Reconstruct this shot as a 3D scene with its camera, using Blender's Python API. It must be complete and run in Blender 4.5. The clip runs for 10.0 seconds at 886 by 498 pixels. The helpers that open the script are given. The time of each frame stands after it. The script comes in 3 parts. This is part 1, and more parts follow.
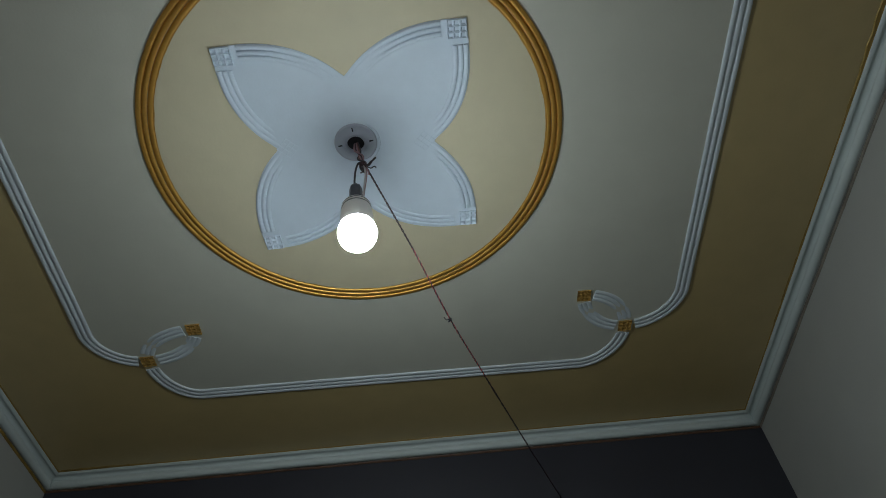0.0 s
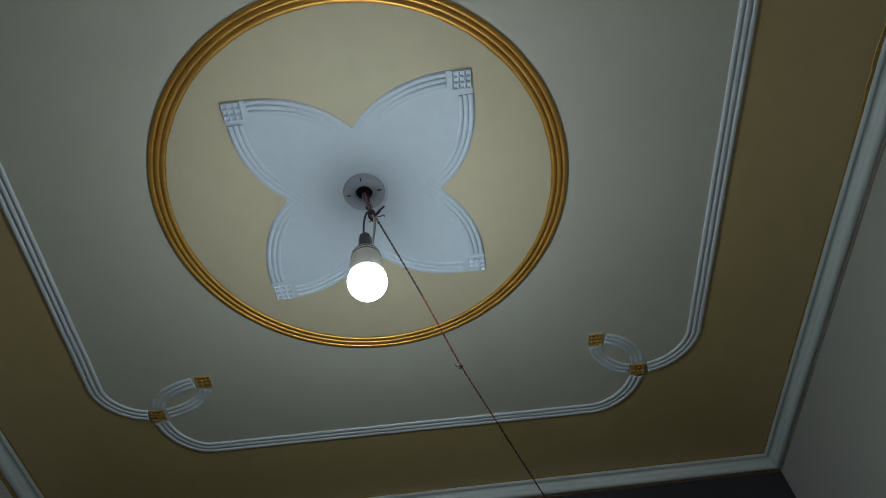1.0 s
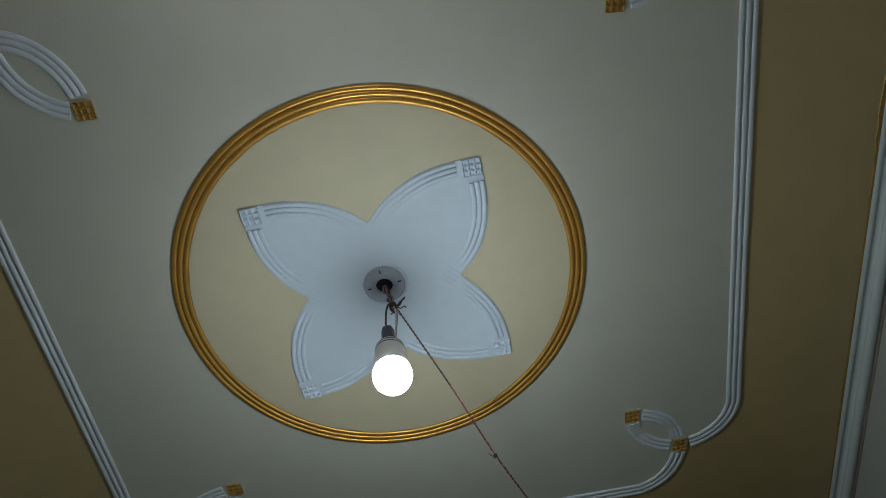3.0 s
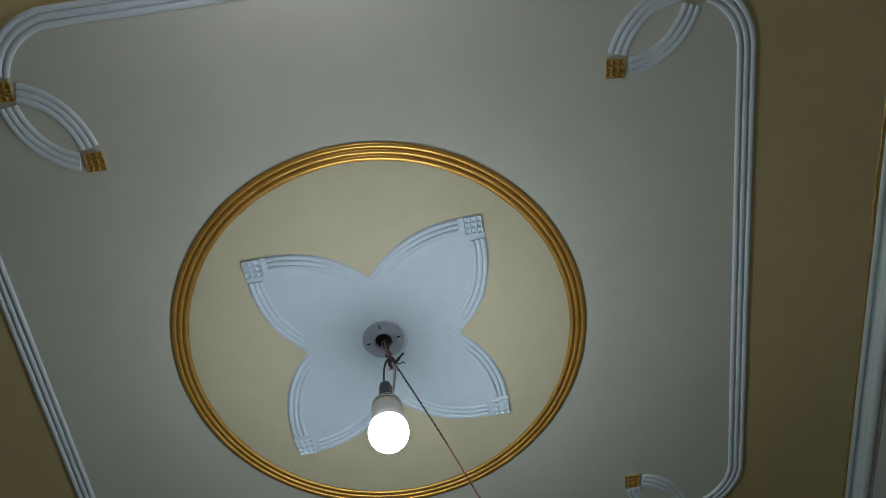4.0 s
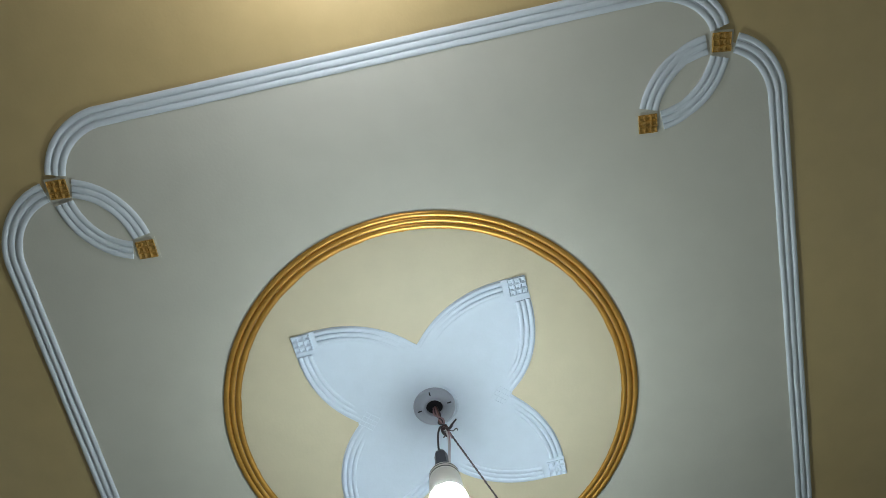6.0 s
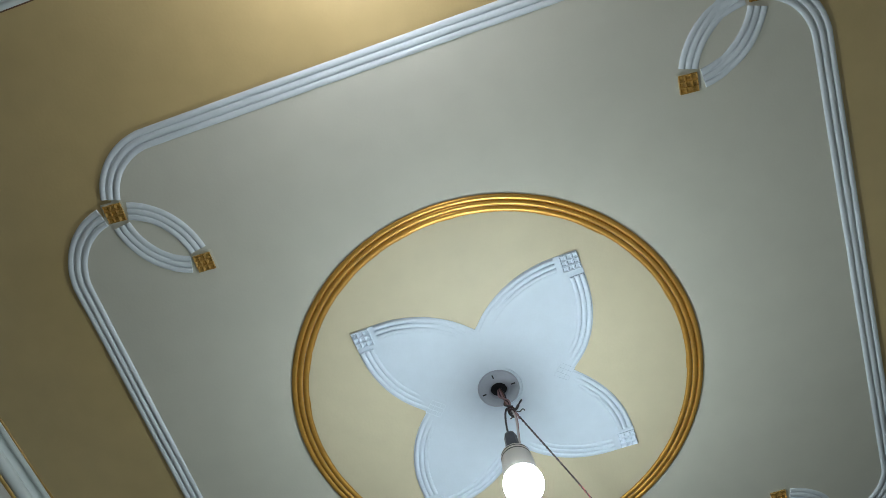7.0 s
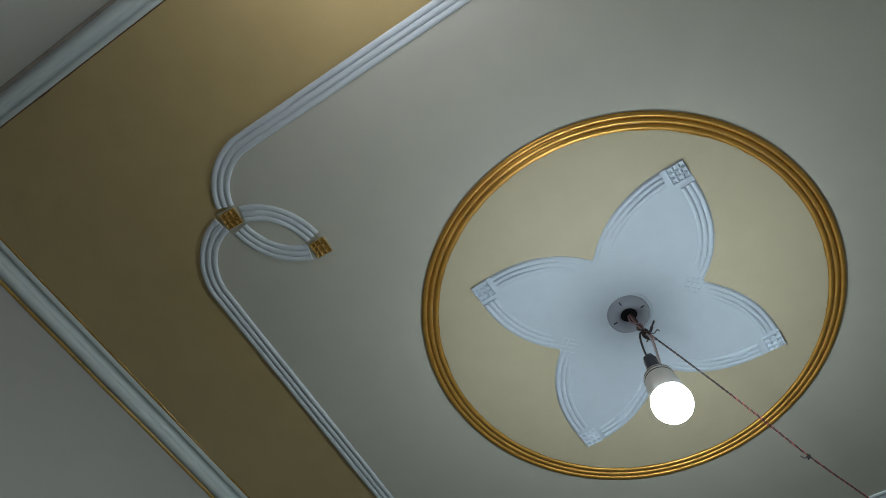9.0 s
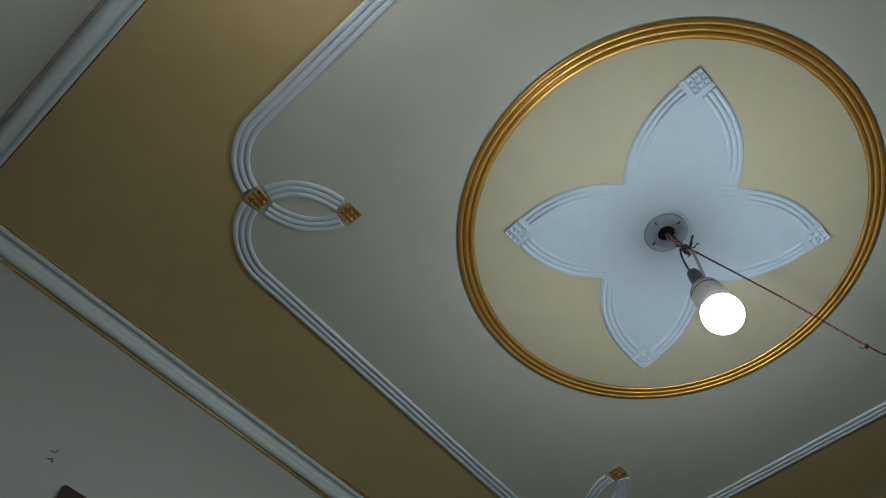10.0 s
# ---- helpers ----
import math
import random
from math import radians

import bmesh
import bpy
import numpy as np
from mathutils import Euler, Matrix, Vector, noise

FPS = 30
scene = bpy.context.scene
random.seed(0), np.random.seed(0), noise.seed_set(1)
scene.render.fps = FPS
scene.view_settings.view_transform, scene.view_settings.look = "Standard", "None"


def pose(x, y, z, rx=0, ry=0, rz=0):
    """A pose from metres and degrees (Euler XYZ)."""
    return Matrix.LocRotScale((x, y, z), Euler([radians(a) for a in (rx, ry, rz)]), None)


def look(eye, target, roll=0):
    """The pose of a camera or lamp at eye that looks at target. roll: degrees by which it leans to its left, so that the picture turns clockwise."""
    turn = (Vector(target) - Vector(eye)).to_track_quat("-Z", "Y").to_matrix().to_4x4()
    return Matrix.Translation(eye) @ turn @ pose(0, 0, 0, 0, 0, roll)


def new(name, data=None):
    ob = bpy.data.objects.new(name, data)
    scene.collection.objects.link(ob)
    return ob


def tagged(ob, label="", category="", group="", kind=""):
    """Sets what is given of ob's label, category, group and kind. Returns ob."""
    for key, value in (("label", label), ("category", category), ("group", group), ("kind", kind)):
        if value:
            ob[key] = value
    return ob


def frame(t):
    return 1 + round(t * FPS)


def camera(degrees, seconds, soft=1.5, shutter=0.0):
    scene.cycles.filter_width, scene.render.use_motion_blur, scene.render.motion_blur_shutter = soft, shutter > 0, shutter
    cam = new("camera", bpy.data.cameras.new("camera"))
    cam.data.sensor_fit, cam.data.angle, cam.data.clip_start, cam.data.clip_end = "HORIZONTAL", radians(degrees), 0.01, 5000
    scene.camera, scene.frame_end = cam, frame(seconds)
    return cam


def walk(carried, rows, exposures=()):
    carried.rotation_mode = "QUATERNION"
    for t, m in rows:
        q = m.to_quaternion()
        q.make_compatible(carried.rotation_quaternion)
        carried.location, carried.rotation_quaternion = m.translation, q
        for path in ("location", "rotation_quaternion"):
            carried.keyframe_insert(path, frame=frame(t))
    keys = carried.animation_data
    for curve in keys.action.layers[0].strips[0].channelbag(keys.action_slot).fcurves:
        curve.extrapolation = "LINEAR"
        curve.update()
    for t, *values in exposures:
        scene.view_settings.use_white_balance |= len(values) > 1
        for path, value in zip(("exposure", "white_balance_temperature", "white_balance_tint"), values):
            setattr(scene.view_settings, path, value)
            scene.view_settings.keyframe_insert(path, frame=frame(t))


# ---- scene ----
cam = camera(64.73, 10.0, soft=0.75)
# seconds, eye, target, roll
PATH = [
    (0, (0.1438, -0.8214, 1.564), (0.2018, 0.438, 3.1165), -6.79),
    (0.5, (0.1426, -0.8227, 1.5629), (0.1904, 0.3809, 3.1595), -7.43),
    (1, (0.1399, -0.8258, 1.561), (0.1889, 0.3275, 3.1943), -7.86),
    (1.5, (0.1383, -0.8233, 1.5611), (0.1632, 0.2827, 3.2273), -7.76),
    (2, (0.1417, -0.8269, 1.5619), (0.1478, 0.2166, 3.2681), -8.35),
    (2.5, (0.147, -0.8309, 1.5636), (0.1552, 0.1839, 3.2869), -10.31),
    (2.7, (0.149, -0.8316, 1.5644), (0.154, 0.1546, 3.3044), -10.86),
    (3.8, (0.1577, -0.8337, 1.5592), (0.183, 0.0026, 3.3757), -10.14),
    (4, (0.1576, -0.8364, 1.5568), (0.1865, -0.0344, 3.3888), -10.81),
    (4.5, (0.1552, -0.8443, 1.5545), (0.1932, -0.1156, 3.4166), -11.84),
    (5, (0.1494, -0.8499, 1.556), (0.1852, -0.1782, 3.4395), -11.51),
    (5.2, (0.1463, -0.8529, 1.556), (0.1763, -0.2025, 3.447), -10.83),
    (6.3, (0.1253, -0.8772, 1.5597), (0.0631, -0.2279, 3.4503), -9.55),
    (6.5, (0.1241, -0.8804, 1.5596), (0.0308, -0.2327, 3.4495), -8.02),
    (7, (0.1256, -0.8858, 1.5614), (-0.0398, -0.2175, 3.4392), -5.32),
    (7.5, (0.124, -0.8831, 1.5602), (-0.1365, -0.1822, 3.4152), -1.78),
    (8, (0.1232, -0.8788, 1.5573), (-0.2088, -0.1822, 3.4024), 0.20),
    (8.5, (0.1272, -0.8804, 1.5547), (-0.2928, -0.1974, 3.387), 3.10),
    (9, (0.1269, -0.8804, 1.5538), (-0.3713, -0.233, 3.3794), 5.02),
    (9.5, (0.124, -0.8889, 1.5562), (-0.4463, -0.2, 3.3451), 2.36),
    (10, (0.1201, -0.8874, 1.5561), (-0.5185, -0.1823, 3.3154), 0.27),
]
EXPOSURES = [(0, -0.5), (1.5, -0.5), (2.5, -0.5), (4, -0.34), (4.5, 0.2), (5, 0.38), (6.5, 0.47), (7.5, 0.43), (8.5, -0.18), (9, -0.2), (9.5, -0.18), (10, -0.33)]
walk(cam, [(t, look(eye, target, roll)) for t, eye, target, roll in PATH], EXPOSURES)

# ---- light: the hanging bulb, and a second bulb on the south wall ----
GLOBE_STRENGTH = 342.0
WALL_GLOBE_STRENGTH = 98.0
world = bpy.data.worlds.new("world")
world.use_nodes = True
world.node_tree.nodes["Background"].inputs["Color"].default_value = (0.5, 0.55, 0.6, 1)
world.node_tree.nodes["Background"].inputs["Strength"].default_value = 0.02
scene.world = world

# ---- plan, metres ----
H = 3.0                      # the pale panel of the ceiling
# inner edge of the cornice at the corners: the room is slightly out of square
NOOK = [(-1.122, -1.117), (1.180, -1.115), (1.199, 1.160), (-1.126, 1.161)]
P, D = 0.0475, 0.040         # depth and drop of the cornice
WY0, WY1 = -1.1635, 1.208    # faces of the end walls at their middle
RAILS = {                    # corner: middle lines of the side and the end rail, length of their turned ends
    (-1, -1): (-0.776, -0.806, 0.131, 0.123),
    (1, -1): (0.864, -0.803, 0.122, 0.121),
    (1, 1): (0.876, 0.843, 0.127, 0.124),
    (-1, 1): (-0.814, 0.832, 0.119, 0.112),
}
TILES = {                    # corner: outer gold tile, inner gold tile
    (-1, -1): ((-0.6300, -0.6833), (-0.5012, -0.5198)),
    (1, -1): ((0.7556, -0.6777), (0.5872, -0.5463)),
    (1, 1): ((0.7252, 0.6918), (0.5914, 0.5554)),
    (-1, 1): ((-0.6770, 0.6704), (-0.5160, 0.5577)),
}
TURNED = {(-1, -1): (4, 2), (1, -1): (8, 5), (1, 1): (0, 0), (-1, 1): (0, 0)}     # degrees by which those tiles lie askew
RING_AT, RING_OUT, RING_IN = (0.0073, 0.0114), 0.4874, 0.4478
RIB_W, RIB_H = 0.0145, 0.0046
TILE = 0.0390


# ---- materials ----
def material(name, colour, rough=0.6, metal=0.0, scale=6.0, amount=0.12, grain=160.0, bump=0.15, coat=0.0, stain=None):
    """Paint or plaster: colour wanders at two scales, with fine relief."""
    m = bpy.data.materials.new(name)
    m.use_nodes = True
    n, l = m.node_tree.nodes, m.node_tree.links
    b = n["Principled BSDF"]
    where = n.new("ShaderNodeTexCoord")
    big, fine, mid = (n.new("ShaderNodeTexNoise") for _ in range(3))
    for tex, sc, det in ((big, scale, 4), (mid, scale * 6, 5), (fine, grain, 3)):
        tex.inputs["Scale"].default_value = sc
        tex.inputs["Detail"].default_value = det
        l.new(where.outputs["Object"], tex.inputs["Vector"])
    mix = n.new("ShaderNodeMix")
    mix.data_type = "RGBA"
    dark = stain or tuple(c * (1 - amount) for c in colour)
    light = tuple(min(1, c * (1 + amount * 0.6)) for c in colour)
    mix.inputs["A"].default_value = (*dark, 1)
    mix.inputs["B"].default_value = (*light, 1)
    add = n.new("ShaderNodeMath")
    add.operation = "MULTIPLY_ADD"
    add.inputs[1].default_value = 0.45
    l.new(mid.outputs["Fac"], add.inputs[0])
    half = n.new("ShaderNodeMath")
    half.operation = "MULTIPLY"
    half.inputs[1].default_value = 0.55
    l.new(big.outputs["Fac"], half.inputs[0])
    l.new(half.outputs[0], add.inputs[2])
    ramp = n.new("ShaderNodeMapRange")
    ramp.inputs["From Min"].default_value, ramp.inputs["From Max"].default_value = 0.3, 0.7
    l.new(add.outputs[0], ramp.inputs["Value"])
    l.new(ramp.outputs["Result"], mix.inputs["Factor"])
    l.new(mix.outputs["Result"], b.inputs["Base Color"])
    rr = n.new("ShaderNodeMapRange")
    rr.inputs["To Min"].default_value, rr.inputs["To Max"].default_value = max(0.05, rough - 0.08), min(1, rough + 0.08)
    l.new(mid.outputs["Fac"], rr.inputs["Value"])
    l.new(rr.outputs["Result"], b.inputs["Roughness"])
    b.inputs["Metallic"].default_value = metal
    b.inputs["Coat Weight"].default_value = coat
    bp = n.new("ShaderNodeBump")
    bp.inputs["Strength"].default_value = bump
    bp.inputs["Distance"].default_value = 0.002
    l.new(fine.outputs["Fac"], bp.inputs["Height"])
    l.new(bp.outputs["Normal"], b.inputs["Normal"])
    return m


def glowing(name, colour, strength):
    m = bpy.data.materials.new(name)
    m.use_nodes = True
    b = m.node_tree.nodes["Principled BSDF"]
    b.inputs["Base Color"].default_value = (0.9, 0.9, 0.9, 1)
    b.inputs["Emission Color"].default_value = (*colour, 1)
    b.inputs["Emission Strength"].default_value = strength
    return m


KHAKI = material("khaki_paint", (0.54, 0.406, 0.182), 0.37, amount=0.10, scale=2.5)
KHAKI.node_tree.nodes["Principled BSDF"].inputs["Specular IOR Level"].default_value = 1.0
PALE = material("pale_grey_paint", (0.615, 0.603, 0.510), 0.45, amount=0.06, scale=2.0)
PALE.node_tree.nodes["Principled BSDF"].inputs["Specular IOR Level"].default_value = 0.8
CREAM = material("cream_paint", (0.632, 0.562, 0.388), 0.62, amount=0.06, scale=3.0)
WHITE = material("white_gypsum_paint", (0.645, 0.70, 0.73), 0.6, amount=0.05, scale=5.0)
CORNICE = material("pale_sea_grey_paint", (0.60, 0.66, 0.645), 0.5, amount=0.06, scale=5.0)
FLOWER = material("white_flower_paint", (0.612, 0.692, 0.775), 0.62, amount=0.05, scale=5.0)
GOLD = material("gold_paint", (0.65, 0.352, 0.073), 0.38, metal=0.68, amount=0.16, scale=14.0, bump=0.06)
GOLD_TILE = material("gold_tile_paint", (0.68, 0.42, 0.12), 0.22, metal=0.55, amount=0.45, scale=45.0, bump=0.5)
GOLD_LINE = material("gold_line_paint", (0.38, 0.24, 0.06), 0.42, metal=0.3, amount=0.4, scale=18.0)
# soft shade below the cornice's lower lip, put in as brown-grey colour
SHADE_LINE = material("cornice_shade_line", (0.27, 0.23, 0.19), 0.5, amount=0.4, scale=18.0)
BROWN_LINE = material("brown_line_paint", (0.13, 0.065, 0.035), 0.5, amount=0.4, scale=18.0)
WALL = material("grey_white_wall_paint", (0.40, 0.40, 0.37), 0.6, amount=0.06, scale=1.5)
SLATE = material("dark_slate_wall_paint", (0.034, 0.034, 0.045), 0.5, amount=0.12, scale=2.0)
FLOOR = material("pale_floor_tile", (0.60, 0.58, 0.54), 0.3, amount=0.12, scale=3.0)
PLASTIC = material("white_plastic", (0.37, 0.395, 0.455), 0.35, amount=0.03)
HOLE_SHADE = material("hole_shade", (0.02, 0.018, 0.022), 0.8)
BLACK = material("black_bakelite", (0.035, 0.035, 0.05), 0.35, amount=0.1)
COLLAR = material("cream_bulb_body", (0.76, 0.74, 0.69), 0.3, amount=0.03)
GROOVE_SHADE = material("bulb_groove_shade", (0.07, 0.085, 0.085), 0.4)
WIRE_BLACK = material("black_wire_sleeve", (0.03, 0.025, 0.03), 0.45, amount=0.2)
WIRE_RED = material("red_wire_sleeve", (0.52, 0.11, 0.11), 0.45, amount=0.2)
WIRE_MAROON = material("maroon_wire_sleeve", (0.055, 0.02, 0.024), 0.45, amount=0.2)
WIRE_PINK = material("pink_wire_sleeve", (0.36, 0.22, 0.235), 0.5, amount=0.2)
WIRE_BROWN = material("brown_wire_sleeve", (0.20, 0.095, 0.075), 0.5, amount=0.2)
WIRE_WHITE = material("white_wire_sleeve", (0.55, 0.50, 0.50), 0.5, amount=0.1)
BROWN = material("dark_brown_wood", (0.030, 0.012, 0.011), 0.4, amount=0.35, scale=9.0)
GOUGE = material("chipped_wall_mortar", (0.07, 0.07, 0.065), 0.9, amount=0.5, scale=60.0)
GLOBE = glowing("lit_bulb_globe", (0.775, 0.89, 0.94), GLOBE_STRENGTH)
WALL_GLOBE = glowing("lit_wall_bulb_globe", (0.875, 0.905, 1.0), WALL_GLOBE_STRENGTH)


# ---- helpers of this scene ----
def mesh_of(name, bm, *mats, smooth=False):
    bmesh.ops.recalc_face_normals(bm, faces=bm.faces)
    me = bpy.data.meshes.new(name)
    bm.to_mesh(me)
    bm.free()
    for m in mats:
        me.materials.append(m)
    if smooth:
        me.polygons.foreach_set("use_smooth", [True] * len(me.polygons))
        me.set_sharp_from_angle(angle=radians(50))
    return me


def part(name, bm, mat, parent, label="", smooth=False):
    """One mesh under a thing or a part."""
    ob = new(name, mesh_of(name, bm, mat, smooth=smooth))
    ob.parent = parent
    return tagged(ob, label)


def thing(name, label, category, group="", at=(0, 0, 0), kind=""):
    ob = new(name)
    ob.empty_display_size = 0.05
    ob.location = at
    return tagged(ob, label, category, group, kind)


def box_bm(x0, x1, y0, y1, z0, z1, bevel=0.0):
    bm = bmesh.new()
    bmesh.ops.create_cube(bm, size=1)
    for v in bm.verts:
        v.co = Vector((x0 if v.co.x < 0 else x1, y0 if v.co.y < 0 else y1, z0 if v.co.z < 0 else z1))
    if bevel:
        bmesh.ops.bevel(bm, geom=bm.edges[:], offset=bevel, segments=2, affect="EDGES")
    return bm


def plate_bm(outline, z0, z1, bevel=0.0):
    """A flat plate with that outline between two heights; the lower rim may be rounded."""
    bm = bmesh.new()
    low = [bm.verts.new((x, y, z0)) for x, y in outline]
    face = bm.faces.new(low)
    up = [bm.verts.new((x, y, z1)) for x, y in outline]
    n = len(low)
    for i in range(n):
        bm.faces.new((low[i], low[(i + 1) % n], up[(i + 1) % n], up[i]))
    bm.faces.new(up[::-1])
    if bevel:
        bmesh.ops.bevel(bm, geom=list(face.edges), offset=bevel, segments=2, affect="EDGES")
    return bm


def wobble(p, size, seed):
    return size * noise.noise(Vector((p[0] * 7 + seed, p[1] * 7, seed * 1.7)))


def along(path, closed):
    """Points, unit normals and length fractions along a flat path."""
    n = len(path)
    out = []
    for i, (x, y) in enumerate(path):
        a = path[i - 1] if (closed or i) else path[0]
        b = path[(i + 1) % n] if (closed or i < n - 1) else path[-1]
        dx, dy = b[0] - a[0], b[1] - a[1]
        d = math.hypot(dx, dy) or 1
        out.append((Vector((x, y)), Vector((-dy / d, dx / d)), i / (n - 1)))
    return out


def rib_bm(path, offset, width, height, z, closed=False, taper=None, seed=0.0, rough=0.0008):
    """A half-round rib hanging under height z along a flat path, shifted sideways by offset."""
    bm = bmesh.new()
    rings = []
    for p, nrm, f in along(path, closed):
        h = height * (taper(f) if taper else 1.0) + wobble(p, rough, seed + 3)
        h = max(h, -0.002)
        c = p + nrm * (offset + wobble(p, rough, seed))
        ring = []
        for k in range(9):
            a = math.pi * k / 8
            s, q = math.cos(a), math.sin(a)
            xy = c + nrm * (s * width / 2)
            ring.append(bm.verts.new((xy.x, xy.y, z + 0.003 - (h + 0.003) * (q ** 0.52 if q > 0.001 else 0))))
        rings.append(ring)
    n = len(rings)
    for i in range(n if closed else n - 1):
        a, b = rings[i], rings[(i + 1) % n]
        for k in range(8):
            bm.faces.new((a[k], a[k + 1], b[k + 1], b[k]))
        bm.faces.new((a[8], a[0], b[0], b[8]))
    if not closed:
        bm.faces.new(rings[0])
        bm.faces.new(rings[-1][::-1])
    return bm


def line(a, b, step=0.03):
    n = max(2, int(math.dist(a, b) / step))
    return [(a[0] + (b[0] - a[0]) * i / n, a[1] + (b[1] - a[1]) * i / n) for i in range(n + 1)]


def bend(a, b, first, n=14, skew_a=0.0, skew_b=0.0):
    """A quarter turn from a to b that leaves a along the axis first ('x' or 'y') and comes in along the other; the skews turn those axes, in degrees."""
    a, b = Vector(a), Vector(b)
    d = b - a
    ca, sa, cb, sb = math.cos(radians(skew_a)), math.sin(radians(skew_a)), math.cos(radians(skew_b)), math.sin(radians(skew_b))
    if first == "x":
        p, q = a + Vector((ca, sa)) * (0.5523 * d.x), b - Vector((-sb, cb)) * (0.5523 * d.y)
    else:
        p, q = a + Vector((-sa, ca)) * (0.5523 * d.y), b - Vector((cb, sb)) * (0.5523 * d.x)
    out = []
    for i in range(n + 1):
        t = i / n
        v = a * (1 - t) ** 3 + p * (3 * t * (1 - t) ** 2) + q * (3 * t * t * (1 - t)) + b * t ** 3
        out.append((v.x, v.y))
    return out


def turned_bm(profile, segments=32, caps=True):
    """A body of revolution about z from (radius, height) pairs."""
    bm = bmesh.new()
    rings = []
    for r, z in profile:
        if r < 1e-5:
            rings.append([bm.verts.new((0, 0, z))])
        else:
            rings.append([bm.verts.new((r * math.cos(2 * math.pi * k / segments), r * math.sin(2 * math.pi * k / segments), z)) for k in range(segments)])
    for a, b in zip(rings, rings[1:]):
        for k in range(segments):
            j = (k + 1) % segments
            if len(a) == 1:
                bm.faces.new((a[0], b[j], b[k]))
            elif len(b) == 1:
                bm.faces.new((a[k], a[j], b[0]))
            else:
                bm.faces.new((a[k], a[j], b[j], b[k]))
    for end in (rings[0], rings[-1]):
        if caps and len(end) > 1:
            bm.faces.new(end)
    return bm


def tube_bm(points, radius, sides=8):
    """A round cord through points in space."""
    bm = bmesh.new()
    pts = [Vector(p) for p in points]
    side = Vector((0.31, 0.77, 0.55)).normalized()
    rings = []
    for i, p in enumerate(pts):
        d = (pts[min(i + 1, len(pts) - 1)] - pts[max(i - 1, 0)]).normalized()
        u = (side - d * side.dot(d)).normalized()
        side = u
        v = d.cross(u)
        rings.append([bm.verts.new(p + (u * math.cos(2 * math.pi * k / sides) + v * math.sin(2 * math.pi * k / sides)) * radius) for k in range(sides)])
    for a, b in zip(rings, rings[1:]):
        for k in range(sides):
            bm.faces.new((a[k], a[(k + 1) % sides], b[(k + 1) % sides], b[k]))
    bm.faces.new(rings[0])
    bm.faces.new(rings[-1])
    return bm


def smooth_path(points, n=10):
    """Catmull-Rom through a few points."""
    p = [Vector(q) for q in points]
    p = [p[0] * 2 - p[1], *p, p[-1] * 2 - p[-2]]
    out = []
    for i in range(1, len(p) - 2):
        for k in range(n):
            t = k / n
            a, b, c, d = p[i - 1:i + 3]
            out.append(0.5 * (2 * b + (c - a) * t + (2 * a - 5 * b + 4 * c - d) * t * t + (3 * b - a - 3 * c + d) * t ** 3))
    out.append(p[-2])
    return out


# ---- the room ----
def room_corner(k, out):
    """Corner k of the room, moved outwards from the inner edge of the cornice."""
    p, q, r = (Vector(NOOK[j % 4]) for j in (k - 1, k, k + 1))
    u, v = (q - p).normalized(), (r - q).normalized()
    n1, n2 = Vector((u.y, -u.x)), Vector((v.y, -v.x))
    return q + (n1 + n2) * (out / (1 + n1.dot(n2)))


def wall(name, k, mat, label):
    a, b = room_corner(k, P), room_corner(k + 1, P)
    c, d = room_corner(k + 1, P + 0.15), room_corner(k, P + 0.15)
    ob = new(name, mesh_of(name, plate_bm([a, b, c, d], 0.0, H + 0.0014), mat))
    return tagged(ob, label, "wall", kind="structure")


wall("wall_south", 0, WALL, "grey-white painted plaster wall")
wall("wall_east", 1, WALL, "grey-white painted plaster wall")
wall("wall_north", 2, SLATE, "dark slate painted plaster wall")
wall("wall_west", 3, WALL, "grey-white painted plaster wall with small chips")
WXW = (room_corner(0, P).x * 0.75 + room_corner(3, P).x * 0.25)      # face of the west wall beside the cabinet
LEAN = math.atan2(room_corner(3, P).x - room_corner(0, P).x, room_corner(3, P).y - room_corner(0, P).y)
SLAB = [room_corner(k, P + 0.15) for k in range(4)]
tagged(new("floor", mesh_of("floor", plate_bm(SLAB, -0.1, 0.0), FLOOR)), "plain grey tiled floor", "floor", kind="structure")

# ceiling: khaki border, pale panel inside the rails, cream disc inside the ring
def turn_in(a, b, first, n=40, skew=0.0):
    """A quarter turn that sets off with a slight kink, as the mould's pieces were joined by eye."""
    out = []
    for i, p in enumerate(bend(a, b, first, n, 0.0, skew)):
        f = i / n
        k = 0.16 * (1 - f)
        out.append((p[0] * (1 - k) + (a[0] + (b[0] - a[0]) * f) * k, p[1] * (1 - k) + (a[1] + (b[1] - a[1]) * f) * k))
    return out


def corner_turn(c, which, n=40):
    """The turned end of the side or the end rail at a corner, to the middle of the outer tile."""
    sx, sy = c
    (tx, ty), _ = TILES[c]
    rx, ry, side, end = RAILS[c]
    skew = TURNED[c][0]
    return turn_in((tx - sx * end, ry), (tx, ty), "x", n, skew) if which == "end" else turn_in((rx, ty - sy * side), (tx, ty), "y", n, skew)


